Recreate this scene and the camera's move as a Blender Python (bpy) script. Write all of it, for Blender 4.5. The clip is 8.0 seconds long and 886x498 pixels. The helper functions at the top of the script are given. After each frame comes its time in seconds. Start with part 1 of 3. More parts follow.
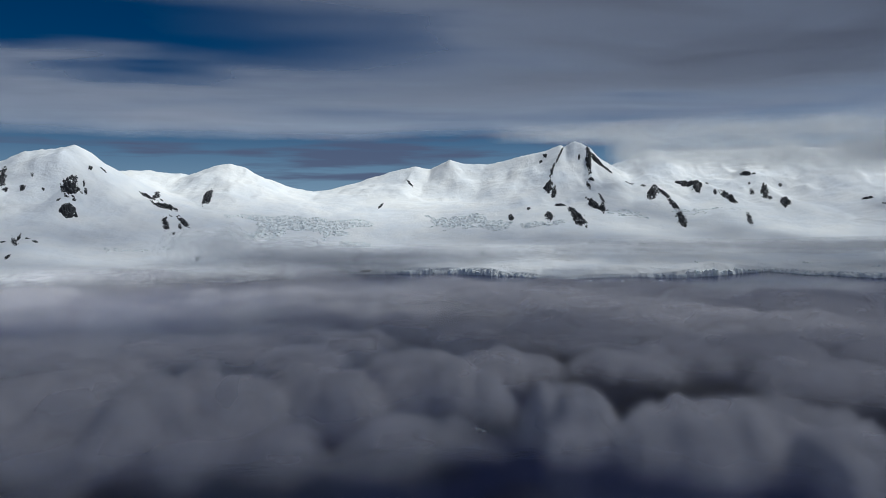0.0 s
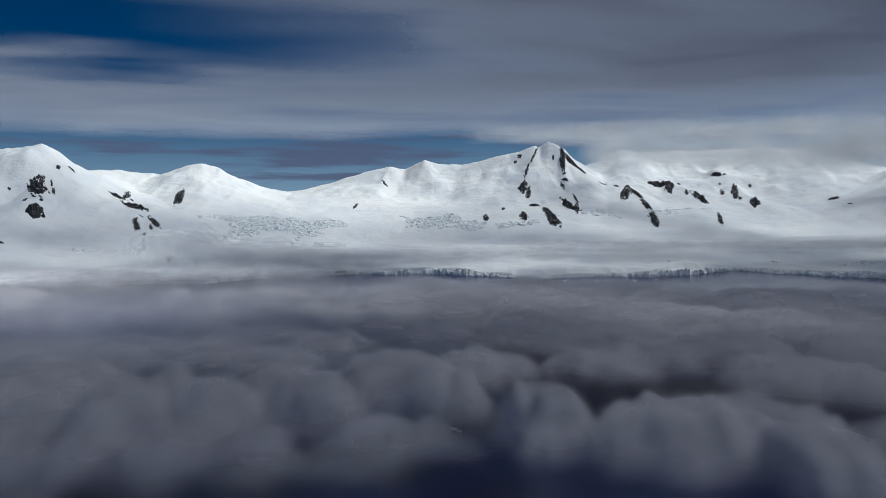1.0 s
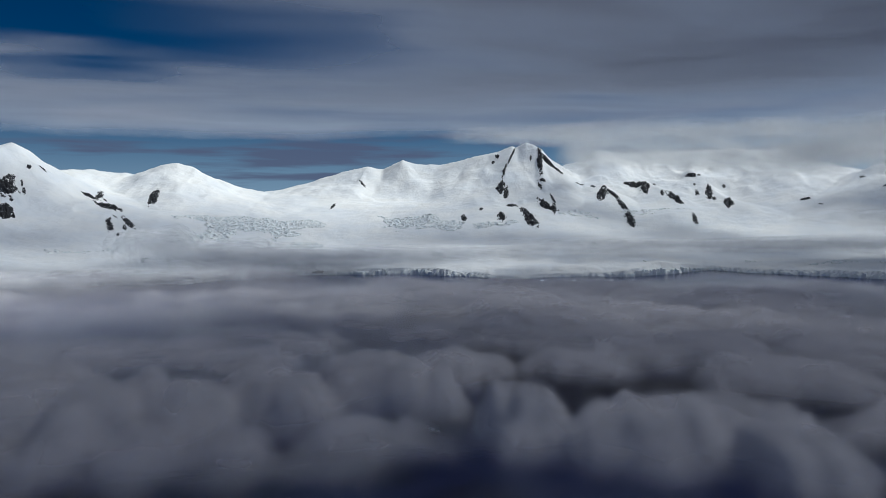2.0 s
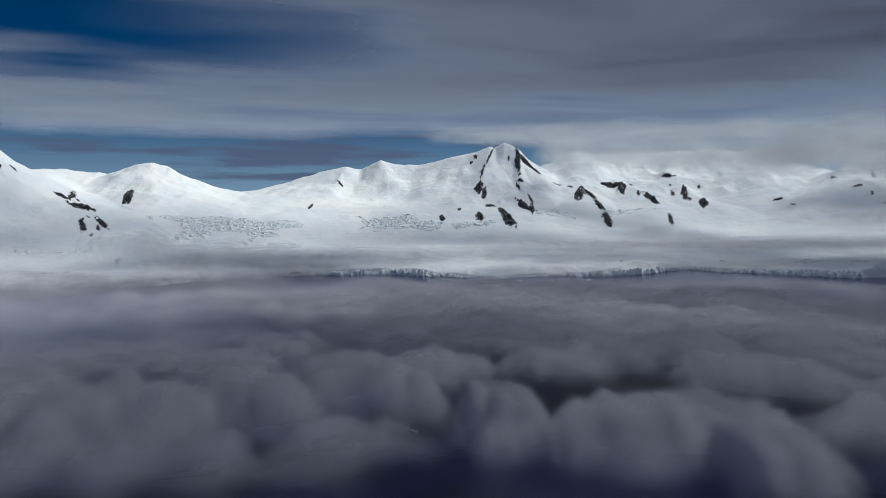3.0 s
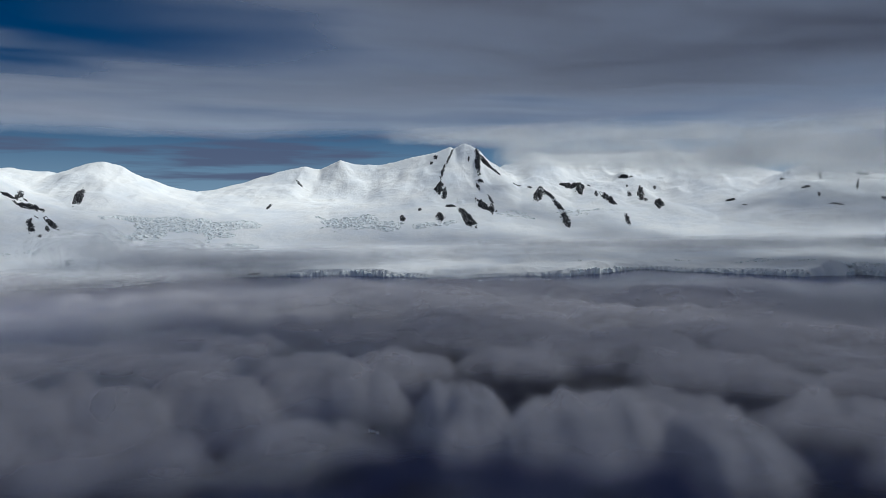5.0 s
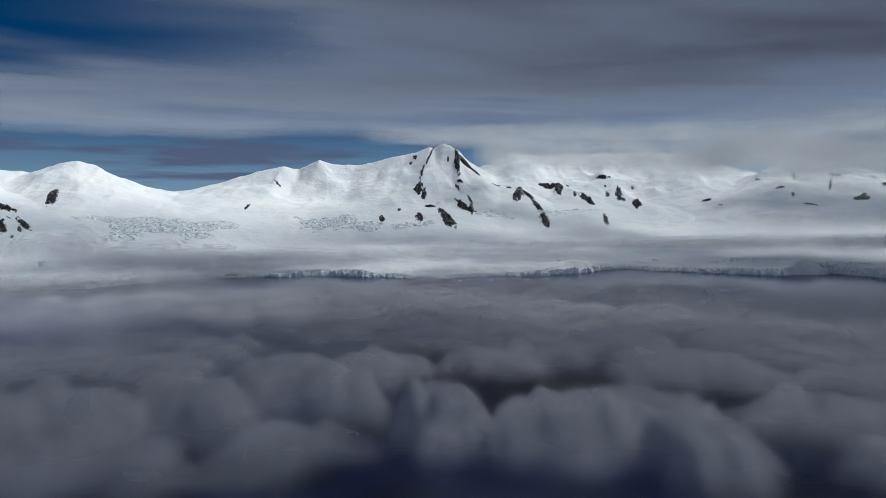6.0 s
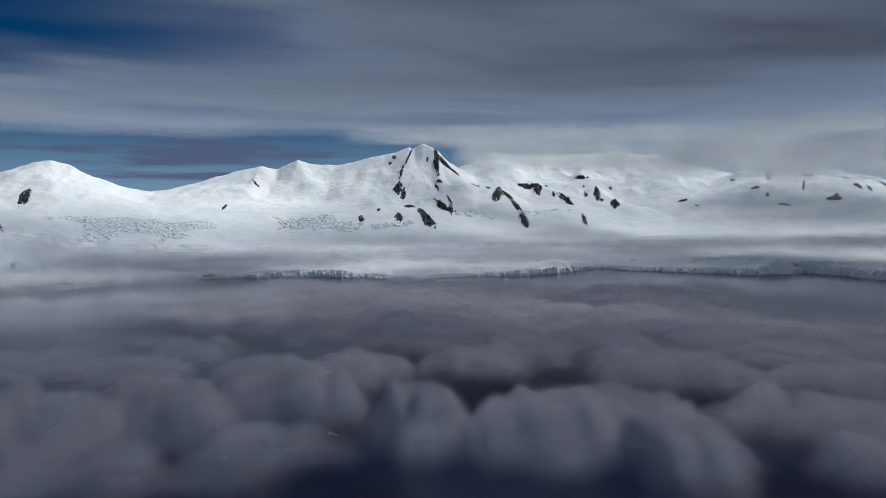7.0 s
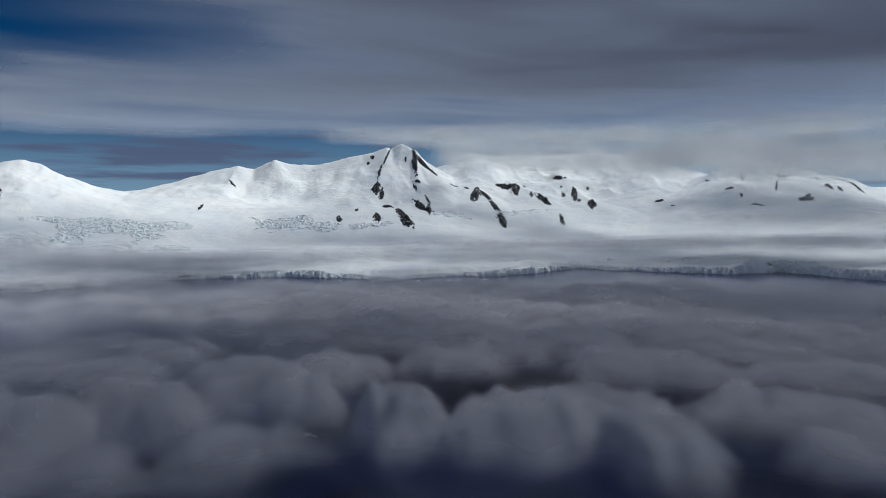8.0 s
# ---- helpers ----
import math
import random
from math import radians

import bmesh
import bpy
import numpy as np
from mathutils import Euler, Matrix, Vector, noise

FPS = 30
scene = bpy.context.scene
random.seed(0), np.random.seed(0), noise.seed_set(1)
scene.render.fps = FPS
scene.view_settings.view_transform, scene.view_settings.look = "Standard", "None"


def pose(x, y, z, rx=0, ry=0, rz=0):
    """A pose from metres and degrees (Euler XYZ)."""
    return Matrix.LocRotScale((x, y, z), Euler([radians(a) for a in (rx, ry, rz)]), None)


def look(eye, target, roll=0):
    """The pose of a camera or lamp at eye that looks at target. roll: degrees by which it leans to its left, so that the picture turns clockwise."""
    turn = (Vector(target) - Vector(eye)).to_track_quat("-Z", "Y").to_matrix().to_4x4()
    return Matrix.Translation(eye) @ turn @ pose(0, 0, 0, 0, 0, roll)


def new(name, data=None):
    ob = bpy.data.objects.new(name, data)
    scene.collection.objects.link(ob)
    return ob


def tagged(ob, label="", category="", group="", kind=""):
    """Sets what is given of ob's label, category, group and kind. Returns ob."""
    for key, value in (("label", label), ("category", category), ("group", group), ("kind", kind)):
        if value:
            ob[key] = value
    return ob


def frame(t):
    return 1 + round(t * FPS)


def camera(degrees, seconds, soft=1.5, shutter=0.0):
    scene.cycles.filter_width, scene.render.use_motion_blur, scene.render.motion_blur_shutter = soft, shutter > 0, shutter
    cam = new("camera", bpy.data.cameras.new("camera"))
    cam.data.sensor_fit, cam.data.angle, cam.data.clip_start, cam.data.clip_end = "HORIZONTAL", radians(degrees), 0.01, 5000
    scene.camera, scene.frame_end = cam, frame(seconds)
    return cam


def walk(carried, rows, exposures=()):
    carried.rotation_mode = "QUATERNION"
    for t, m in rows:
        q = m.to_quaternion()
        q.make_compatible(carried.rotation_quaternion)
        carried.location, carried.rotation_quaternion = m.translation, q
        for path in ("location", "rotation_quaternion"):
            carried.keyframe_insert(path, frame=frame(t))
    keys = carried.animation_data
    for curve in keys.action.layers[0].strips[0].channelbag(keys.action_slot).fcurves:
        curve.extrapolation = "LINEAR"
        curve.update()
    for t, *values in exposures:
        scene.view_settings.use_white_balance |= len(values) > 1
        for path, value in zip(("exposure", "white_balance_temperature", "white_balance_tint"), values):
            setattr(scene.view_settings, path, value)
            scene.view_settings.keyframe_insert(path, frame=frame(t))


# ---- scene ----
PITCH, ROLL, EYE = -3.04, 0.476, 200.0
cam = camera(65.26, 8.0, soft=0.8)
# seconds, degrees turned to the right since the start: the drone hovers and pans
TURNED = [(0.0, 0.0), (0.5, 1.021), (1.0, 2.066), (1.5, 2.978), (3.0, 5.679), (3.5, 6.491), (4.0, 7.33), (4.5, 8.12),
          (6.0, 10.652), (6.5, 11.444), (7.0, 12.351), (7.5, 13.205), (8.0, 14.143)]
walk(cam, [(t, pose(0, 0, EYE, 90 + PITCH, 0, -turn) @ pose(0, 0, 0, 0, 0, -ROLL)) for t, turn in TURNED],
     exposures=[(0.0, 0.0, 5720, 10.6), (8.0, 0.0, 5720, 10.6)])
scene.cycles.transparent_max_bounces = 256

# ---- daylight: a sun ahead and to the right, above the cloud ceiling ----
SUN_BEARING, SUN_HEIGHT = 80.0, 55.0
sky = bpy.data.worlds.new("sky")
scene.world = sky
sky.use_nodes = True
nodes, links = sky.node_tree.nodes, sky.node_tree.links
nishita = nodes.new("ShaderNodeTexSky")
nishita.sky_type, nishita.sun_disc = "NISHITA", False
nishita.sun_elevation, nishita.sun_rotation = radians(SUN_HEIGHT), radians(SUN_BEARING)
nishita.altitude, nishita.air_density, nishita.dust_density, nishita.ozone_density = 4500, 1.0, 0.0, 1.0
deep = nodes.new("ShaderNodeHueSaturation")
deep.inputs["Saturation"].default_value, deep.inputs["Value"].default_value = 1.5, 0.62
links.new(nishita.outputs[0], deep.inputs["Color"])
# thin blue-grey streaks of far cloud low in the sky
way, flat_way, streaks = nodes.new("ShaderNodeTexCoord"), nodes.new("ShaderNodeMapping"), nodes.new("ShaderNodeTexNoise")
flat_way.inputs["Scale"].default_value = (2.6, 2.6, 34)
links.new(way.outputs["Generated"], flat_way.inputs["Vector"])
links.new(flat_way.outputs[0], streaks.inputs["Vector"])
streaks.inputs["Scale"].default_value, streaks.inputs["Detail"].default_value = 1.6, 4
some = nodes.new("ShaderNodeMapRange")
some.inputs["From Min"].default_value, some.inputs["From Max"].default_value, some.inputs["To Max"].default_value = 0.48, 0.6, 0.85
links.new(streaks.outputs[0], some.inputs["Value"])
veiled = nodes.new("ShaderNodeMix")
veiled.data_type = "RGBA"
veiled.inputs["B"].default_value = (2.0, 2.4, 3.7, 1)
low_only, streaky = nodes.new("ShaderNodeMapRange"), nodes.new("ShaderNodeMath")
low_only.inputs["From Min"].default_value, low_only.inputs["From Max"].default_value = 0.16, 0.11
streaky.operation = "MULTIPLY"
links.new(some.outputs[0], streaky.inputs[0])
links.new(low_only.outputs[0], streaky.inputs[1])
links.new(streaky.outputs[0], veiled.inputs["Factor"])
# pale haze towards the horizon
height, pale, hazy = nodes.new("ShaderNodeSeparateXYZ"), nodes.new("ShaderNodeMapRange"), nodes.new("ShaderNodeMix")
links.new(way.outputs["Generated"], height.inputs[0])
pale.inputs["From Min"].default_value, pale.inputs["From Max"].default_value = 0.0, 0.13
pale.inputs["To Min"].default_value, pale.inputs["To Max"].default_value = 1.0, 0.0
links.new(height.outputs["Z"], pale.inputs["Value"])
links.new(height.outputs["Z"], low_only.inputs["Value"])
hazy.data_type = "RGBA"
hazy.inputs["B"].default_value = (4.6, 7.0, 9.0, 1)
links.new(pale.outputs[0], hazy.inputs["Factor"])
links.new(deep.outputs[0], hazy.inputs["A"])
links.new(hazy.outputs["Result"], veiled.inputs["A"])
links.new(veiled.outputs["Result"], nodes["Background"].inputs[0])
nodes["Background"].inputs[1].default_value = 0.042
lamp = bpy.data.lights.new("sun", "SUN")
lamp.energy, lamp.angle, lamp.color = 3.55, radians(14), (1.0, 0.96, 0.80)
sun = new("sun", lamp)
b, e = radians(SUN_BEARING), radians(SUN_HEIGHT)
sun.matrix_world = look((900 * math.sin(b) * math.cos(e), 900 * math.cos(b) * math.cos(e), 900 * math.sin(e)), (0, 0, 0))


# ---- materials ----
def stuff(name):
    """A node material: its nodes, its linker and its Principled shader."""
    m = bpy.data.materials.new(name)
    m.use_nodes = True
    return m, m.node_tree.nodes, m.node_tree.links, m.node_tree.nodes["Principled BSDF"]


def spread(m, scale, detail=5, rough_=0.55, stretch=(1, 1, 1), kind="FBM"):
    """Noise over the place in metres; its Factor output."""
    n, l = m.node_tree.nodes, m.node_tree.links
    at, turn, tex = n.new("ShaderNodeNewGeometry"), n.new("ShaderNodeMapping"), n.new("ShaderNodeTexNoise")
    l.new(at.outputs["Position"], turn.inputs["Vector"])
    turn.inputs["Scale"].default_value = stretch
    l.new(turn.outputs[0], tex.inputs["Vector"])
    tex.noise_type = kind
    tex.inputs["Scale"].default_value, tex.inputs["Detail"].default_value, tex.inputs["Roughness"].default_value = scale, detail, rough_
    return tex.outputs[0]


def ramp(m, value, *stops):
    node = m.node_tree.nodes.new("ShaderNodeValToRGB")
    while len(node.color_ramp.elements) < len(stops):
        node.color_ramp.elements.new(0.5)
    for stop, (at, colour) in zip(node.color_ramp.elements, stops):
        stop.position, stop.color = at, (*colour, 1) if len(colour) == 3 else (colour[0],) * 3 + (1,)
    m.node_tree.links.new(value, node.inputs[0])
    return node.outputs[0]


def sums(m, how, a, b, clamp=False):
    node = m.node_tree.nodes.new("ShaderNodeMath")
    node.operation, node.use_clamp = how, clamp
    for slot, v in zip(node.inputs, (a, b)):
        if isinstance(v, (int, float)):
            slot.default_value = v
        else:
            m.node_tree.links.new(v, slot)
    return node.outputs[0]


def relief(m, height, shader, distance, strength=1.0):
    node = m.node_tree.nodes.new("ShaderNodeBump")
    node.inputs["Strength"].default_value, node.inputs["Distance"].default_value = strength, distance
    m.node_tree.links.new(height, node.inputs["Height"])
    m.node_tree.links.new(node.outputs[0], shader.inputs["Normal"])


def make_snow():
    m, n, l, s = stuff("snow")
    l.new(ramp(m, spread(m, 0.006, 6), (0.3, (0.80, 0.84, 0.90)), (0.65, (0.90, 0.91, 0.92))), s.inputs["Base Color"])
    s.inputs["Roughness"].default_value = 0.75
    both = sums(m, "ADD", spread(m, 0.03, 8, 0.6), sums(m, "MULTIPLY", spread(m, 0.11, 6, 0.65), 0.45))
    relief(m, both, s, 9.0, 0.5)
    return m


def make_ice():
    m, n, l, s = stuff("glacier_ice")
    l.new(ramp(m, spread(m, 0.06, 6, 0.6, (1, 1, 0.35)), (0.3, (0.84, 0.91, 0.94)), (0.5, (0.92, 0.95, 0.96)), (0.68, (0.96, 0.97, 0.97))), s.inputs["Base Color"])
    s.inputs["Roughness"].default_value = 0.45
    relief(m, spread(m, 0.16, 7, 0.65, (1, 1, 0.3)), s, 0.8)
    return m


def make_rock():
    m, n, l, s = stuff("dark_rock")
    stone = ramp(m, spread(m, 0.14, 7, 0.65), (0.3, (0.010, 0.012, 0.018)), (0.6, (0.026, 0.028, 0.034)), (0.8, (0.075, 0.074, 0.076)))
    at, up = n.new("ShaderNodeNewGeometry"), n.new("ShaderNodeSeparateXYZ")
    l.new(at.outputs["Normal"], up.inputs[0])
    snowy = sums(m, "ADD", up.outputs["Z"], sums(m, "MULTIPLY", spread(m, 0.16, 6, 0.7, (1, 1, 0.4)), 1.1))
    lim = n.new("ShaderNodeMapRange")
    lim.inputs["From Min"].default_value, lim.inputs["From Max"].default_value = 1.36, 1.46
    l.new(snowy, lim.inputs["Value"])
    mix = n.new("ShaderNodeMix")
    mix.data_type = "RGBA"
    l.new(lim.outputs[0], mix.inputs["Factor"])
    l.new(stone, mix.inputs["A"])
    mix.inputs["B"].default_value = (0.86, 0.88, 0.90, 1)
    l.new(mix.outputs["Result"], s.inputs["Base Color"])
    s.inputs["Roughness"].default_value = 0.85
    relief(m, spread(m, 0.25, 7, 0.7), s, 3.0)
    return m


def make_water():
    m, n, l, s = stuff("sea_water")
    l.new(ramp(m, spread(m, 0.004, 4), (0.3, (0.016, 0.024, 0.095)), (0.7, (0.022, 0.034, 0.120))), s.inputs["Base Color"])
    s.inputs["Roughness"].default_value = 0.22
    s.inputs["IOR"].default_value = 1.33
    s.inputs["Specular IOR Level"].default_value = 0.5
    s.inputs["Specular Tint"].default_value = (0.8, 0.86, 1.0, 1)
    relief(m, spread(m, 0.12, 4, 0.6), s, 0.07)
    return m


def make_cloud(name, density, through_=0.3, breakup=0.0, scale=0.02, tint=(0.85, 0.84, 0.93), thin=0.0, upward=0.0):
    """Cloud: white droplets that scatter and let some light through; how much of it there is comes from the mesh's own 'thick' values."""
    m, n, l, s = stuff(name)
    n.remove(s)
    thick = n.new("ShaderNodeAttribute")
    thick.attribute_name = "thick"
    amount = sums(m, "MULTIPLY", thick.outputs["Fac"], density, True)
    if breakup:
        wisps = n.new("ShaderNodeMapRange")
        wisps.inputs["From Min"].default_value, wisps.inputs["From Max"].default_value = 0.3, 0.7
        wisps.inputs["To Min"].default_value, wisps.inputs["To Max"].default_value = 1 - breakup, 1 + 0.5 * breakup
        l.new(spread(m, scale, 2, 0.5), wisps.inputs["Value"])
        amount = sums(m, "MULTIPLY", amount, wisps.outputs[0], True)
    white, glow, both = n.new("ShaderNodeBsdfDiffuse"), n.new("ShaderNodeBsdfTranslucent"), n.new("ShaderNodeMixShader")
    white.inputs[0].default_value, glow.inputs[0].default_value = (*tint, 1), (*tint, 1)
    if upward:
        # droplets scatter light alike on all sides, so the surface's own tilt counts little
        at, up, tilt = n.new("ShaderNodeNewGeometry"), n.new("ShaderNodeVectorMath"), n.new("ShaderNodeVectorMath")
        up.operation, tilt.operation = "MULTIPLY_ADD", "NORMALIZE"
        up.inputs[1].default_value, up.inputs[2].default_value = (1 - upward,) * 3, (0, 0, upward)
        l.new(at.outputs["Normal"], up.inputs[0])
        l.new(up.outputs[0], tilt.inputs[0])
        l.new(tilt.outputs[0], white.inputs["Normal"])
        l.new(tilt.outputs[0], glow.inputs["Normal"])
    let = n.new("ShaderNodeMapRange")
    let.inputs["From Min"].default_value, let.inputs["From Max"].default_value = 0.95, 0.5
    let.inputs["To Min"].default_value, let.inputs["To Max"].default_value = through_, thin
    l.new(amount, let.inputs["Value"])
    if thin:
        l.new(let.outputs[0], both.inputs[0])
    both.inputs[0].default_value = through_
    l.new(white.outputs[0], both.inputs[1])
    l.new(glow.outputs[0], both.inputs[2])
    clear, mix = n.new("ShaderNodeBsdfTransparent"), n.new("ShaderNodeMixShader")
    l.new(amount, mix.inputs[0])
    l.new(clear.outputs[0], mix.inputs[1])
    l.new(both.outputs[0], mix.inputs[2])
    l.new(mix.outputs[0], n["Material Output"].inputs[0])
    return m


SNOW, ICE, ROCK, WATER = make_snow(), make_ice(), make_rock(), make_water()
CLOUD_CORE = make_cloud("cloud_core", 0.6, 0.04, 0.4, 0.02, upward=0.5)
CLOUD_EDGE = make_cloud("cloud_edge", 0.25, 0.04, 0.6, 0.025, upward=0.5)
CEILING = make_cloud("cloud_ceiling", 1.0, 0.03, 0.05, 0.003, (0.55, 0.58, 0.67), 0.40)
MIST = make_cloud("mist", 0.10, 0.5, 0.6, 0.008, (0.90, 0.91, 0.94))
CAP = make_cloud("bright_mist", 0.06, 0.5, 0.7, 0.006, (0.92, 0.93, 0.94))

CLIFF_BEARING = (-40, -10, -4, -2.5, 3.8, 5, 10, 12, 17, 19, 21, 24, 27, 32, 36, 40, 44, 48)
CLIFF_TALL = (10, 6, 9, 20, 21, 11, 4, 6, 9, 18, 25, 14, 9, 13, 17, 20, 25, 28)
COAST_BEARING = (-40.3, -34.7, -27.5, -16.6, -8.6, -2.3, 0.7, 3.8, 6.8, 9.8, 12.7, 15.8, 18.8, 21.7, 24.5, 24.6, 27.3, 32.1, 36.7, 38.2, 39.6, 41.7, 44.5, 46.9, 51.1)
COAST_RANGE = (2202, 2304, 2226, 2108, 2301, 2253, 2220, 2194, 2118, 2037, 2136, 2155, 2161, 2287, 2451, 2491, 2430, 2352, 2337, 2401, 2488, 2412, 2323, 2277, 2156)
# range, half width, shape of the flank, crest line (x, y, height)
RIDGES = []
RIDGES.append((0, 300, 1.15, [(-2282, 3039, 345), (-2091, 3052, 393), (-1958, 3080, 431), (-1849, 3089, 473), (-1730, 3123, 488), (-1655, 3141, 504), (-1624, 3213, 474), (-1606, 3333, 422)]))
RIDGES.append((0, 240, 1.2, [(-1655, 3141, 504), (-1561, 2885, 321), (-1525, 2583, 173)]))
RIDGES.append((0, 230, 1.2, [(-1606, 3333, 422), (-1348, 3176, 291), (-1132, 2940, 157)]))
RIDGES.append((1, 300, 1.2, [(-1736, 3604, 437), (-1584, 3727, 431), (-1372, 3810, 416), (-1229, 3754, 442), (-1142, 3729, 458), (-1075, 3749, 440), (-975, 3828, 389), (-849, 3960, 323), (-755, 4081, 286)]))
RIDGES.append((1, 230, 1.2, [(-1142, 3729, 458), (-1159, 3461, 297), (-1180, 3189, 187)]))
RIDGES.append((1, 220, 1.2, [(-975, 3828, 389), (-860, 3599, 283)]))
RIDGES.append((2, 300, 1.2, [(-661, 4097, 302), (-472, 4053, 382), (-303, 4019, 434), (-155, 3997, 461), (-68, 3999, 441)]))
RIDGES.append((2, 300, 1.2, [(-68, 3999, 441), (46, 3950, 485), (126, 3948, 465), (254, 3942, 464), (386, 3881, 483), (507, 3847, 508), (645, 3796, 545)]))
RIDGES.append((2, 230, 1.2, [(-155, 3997, 461), (-235, 3693, 295), (-294, 3488, 220)]))
RIDGES.append((2, 240, 1.2, [(254, 3942, 464), (287, 3639, 289)]))
RIDGES.append((3, 230, 1.1, [(645, 3796, 533), (719, 3762, 566), (783, 3718, 534), (848, 3735, 472), (910, 3741, 414)]))
RIDGES.append((3, 190, 1.2, [(645, 3796, 545), (565, 3596, 365), (460, 3389, 235)]))
RIDGES.append((3, 170, 1.2, [(783, 3718, 537), (750, 3480, 338), (738, 3247, 223)]))
RIDGES.append((3, 170, 1.2, [(618, 3343, 260), (615, 3161, 185), (617, 3018, 136)]))
RIDGES.append((4, 320, 1.2, [(933, 3838, 429), (1129, 3890, 530), (1332, 3931, 530), (1499, 3870, 530), (1685, 3793, 530)]))
RIDGES.append((4, 200, 1.2, [(1060, 3649, 363), (1075, 3394, 291), (1045, 3003, 138)]))
RIDGES.append((4, 220, 1.2, [(1277, 3632, 378), (1359, 3291, 264), (1328, 2977, 150)]))
RIDGES.append((5, 330, 1.2, [(1685, 3793, 530), (1881, 3755, 530), (2069, 3655, 512), (2216, 3509, 441), (2363, 3351, 387)]))
RIDGES.append((5, 200, 1.2, [(1601, 3501, 340), (1582, 3189, 249)]))
RIDGES.append((6, 300, 1.2, [(2226, 3443, 334), (2291, 3254, 381), (2376, 3093, 454), (2426, 3028, 433), (2473, 2951, 394)]))
RIDGES.append((6, 260, 1.2, [(2473, 2951, 394), (2539, 2867, 401), (2578, 2819, 382), (2694, 2750, 319), (2828, 2686, 247), (3051, 2587, 197)]))
RIDGES.append((6, 200, 1.2, [(2473, 2951, 394), (2338, 2803, 283)]))
RIDGES.append((6, 180, 1.2, [(2539, 2867, 401), (2406, 2678, 248)]))
RIDGES.append((-1, 48, 1.8, [(1464, 1952, 34), (1497, 1914, 48), (1529, 1901, 39)]))
RIDGES.append((-1, 45, 1.6, [(742, 2103, 25), (827, 2146, 41), (934, 2211, 28), (1036, 2275, 13)]))
# ---- lie of the land ----
def lattice(ix, iy, seed):
    """A repeatable random number between 0 and 1 for each lattice point."""
    n = (ix.astype(np.int64) * 374761393 + iy.astype(np.int64) * 668265263 + seed * 1442695041) & 0x7FFFFFFF
    n = ((n ^ (n >> 13)) * 1274126177) & 0x7FFFFFFF
    n = ((n ^ (n >> 15)) * 1103515245 + 12345) & 0x7FFFFFFF
    return (n ^ (n >> 11)) % 65536 / 65535.0


def grain(x, y, seed=0):
    """Smooth noise in the plan, about -1 to 1, one bump per unit."""
    x, y = np.asarray(x, float), np.asarray(y, float)
    ix, iy = np.floor(x), np.floor(y)
    fx, fy = x - ix, y - iy
    fx, fy = fx * fx * fx * (fx * (6 * fx - 15) + 10), fy * fy * fy * (fy * (6 * fy - 15) + 10)
    a, b = lattice(ix, iy, seed), lattice(ix + 1, iy, seed)
    c, d = lattice(ix, iy + 1, seed), lattice(ix + 1, iy + 1, seed)
    return 2 * (a + (b - a) * fx + (c - a) * fy + (a - b - c + d) * fx * fy) - 1


def rough(x, y, octaves=5, seed=0, gain=0.5):
    total, size = 0.0, 1.0
    for k in range(octaves):
        total = total + size * grain(x * 1.97 ** k + 17.3 * k, y * 1.97 ** k - 9.1 * k, seed + k)
        size *= gain
    return total


def ridged(x, y, octaves=4, seed=0):
    total, size = 0.0, 1.0
    for k in range(octaves):
        total = total + size * (1 - 2 * np.abs(grain(x * 2.05 ** k + 5.7 * k, y * 2.05 ** k + 3.9 * k, seed + k)))
        size *= 0.5
    return total


def coast(bearing):
    """How far off the shore lies, by the bearing in degrees from due north."""
    return np.interp(bearing, COAST_BEARING, COAST_RANGE)


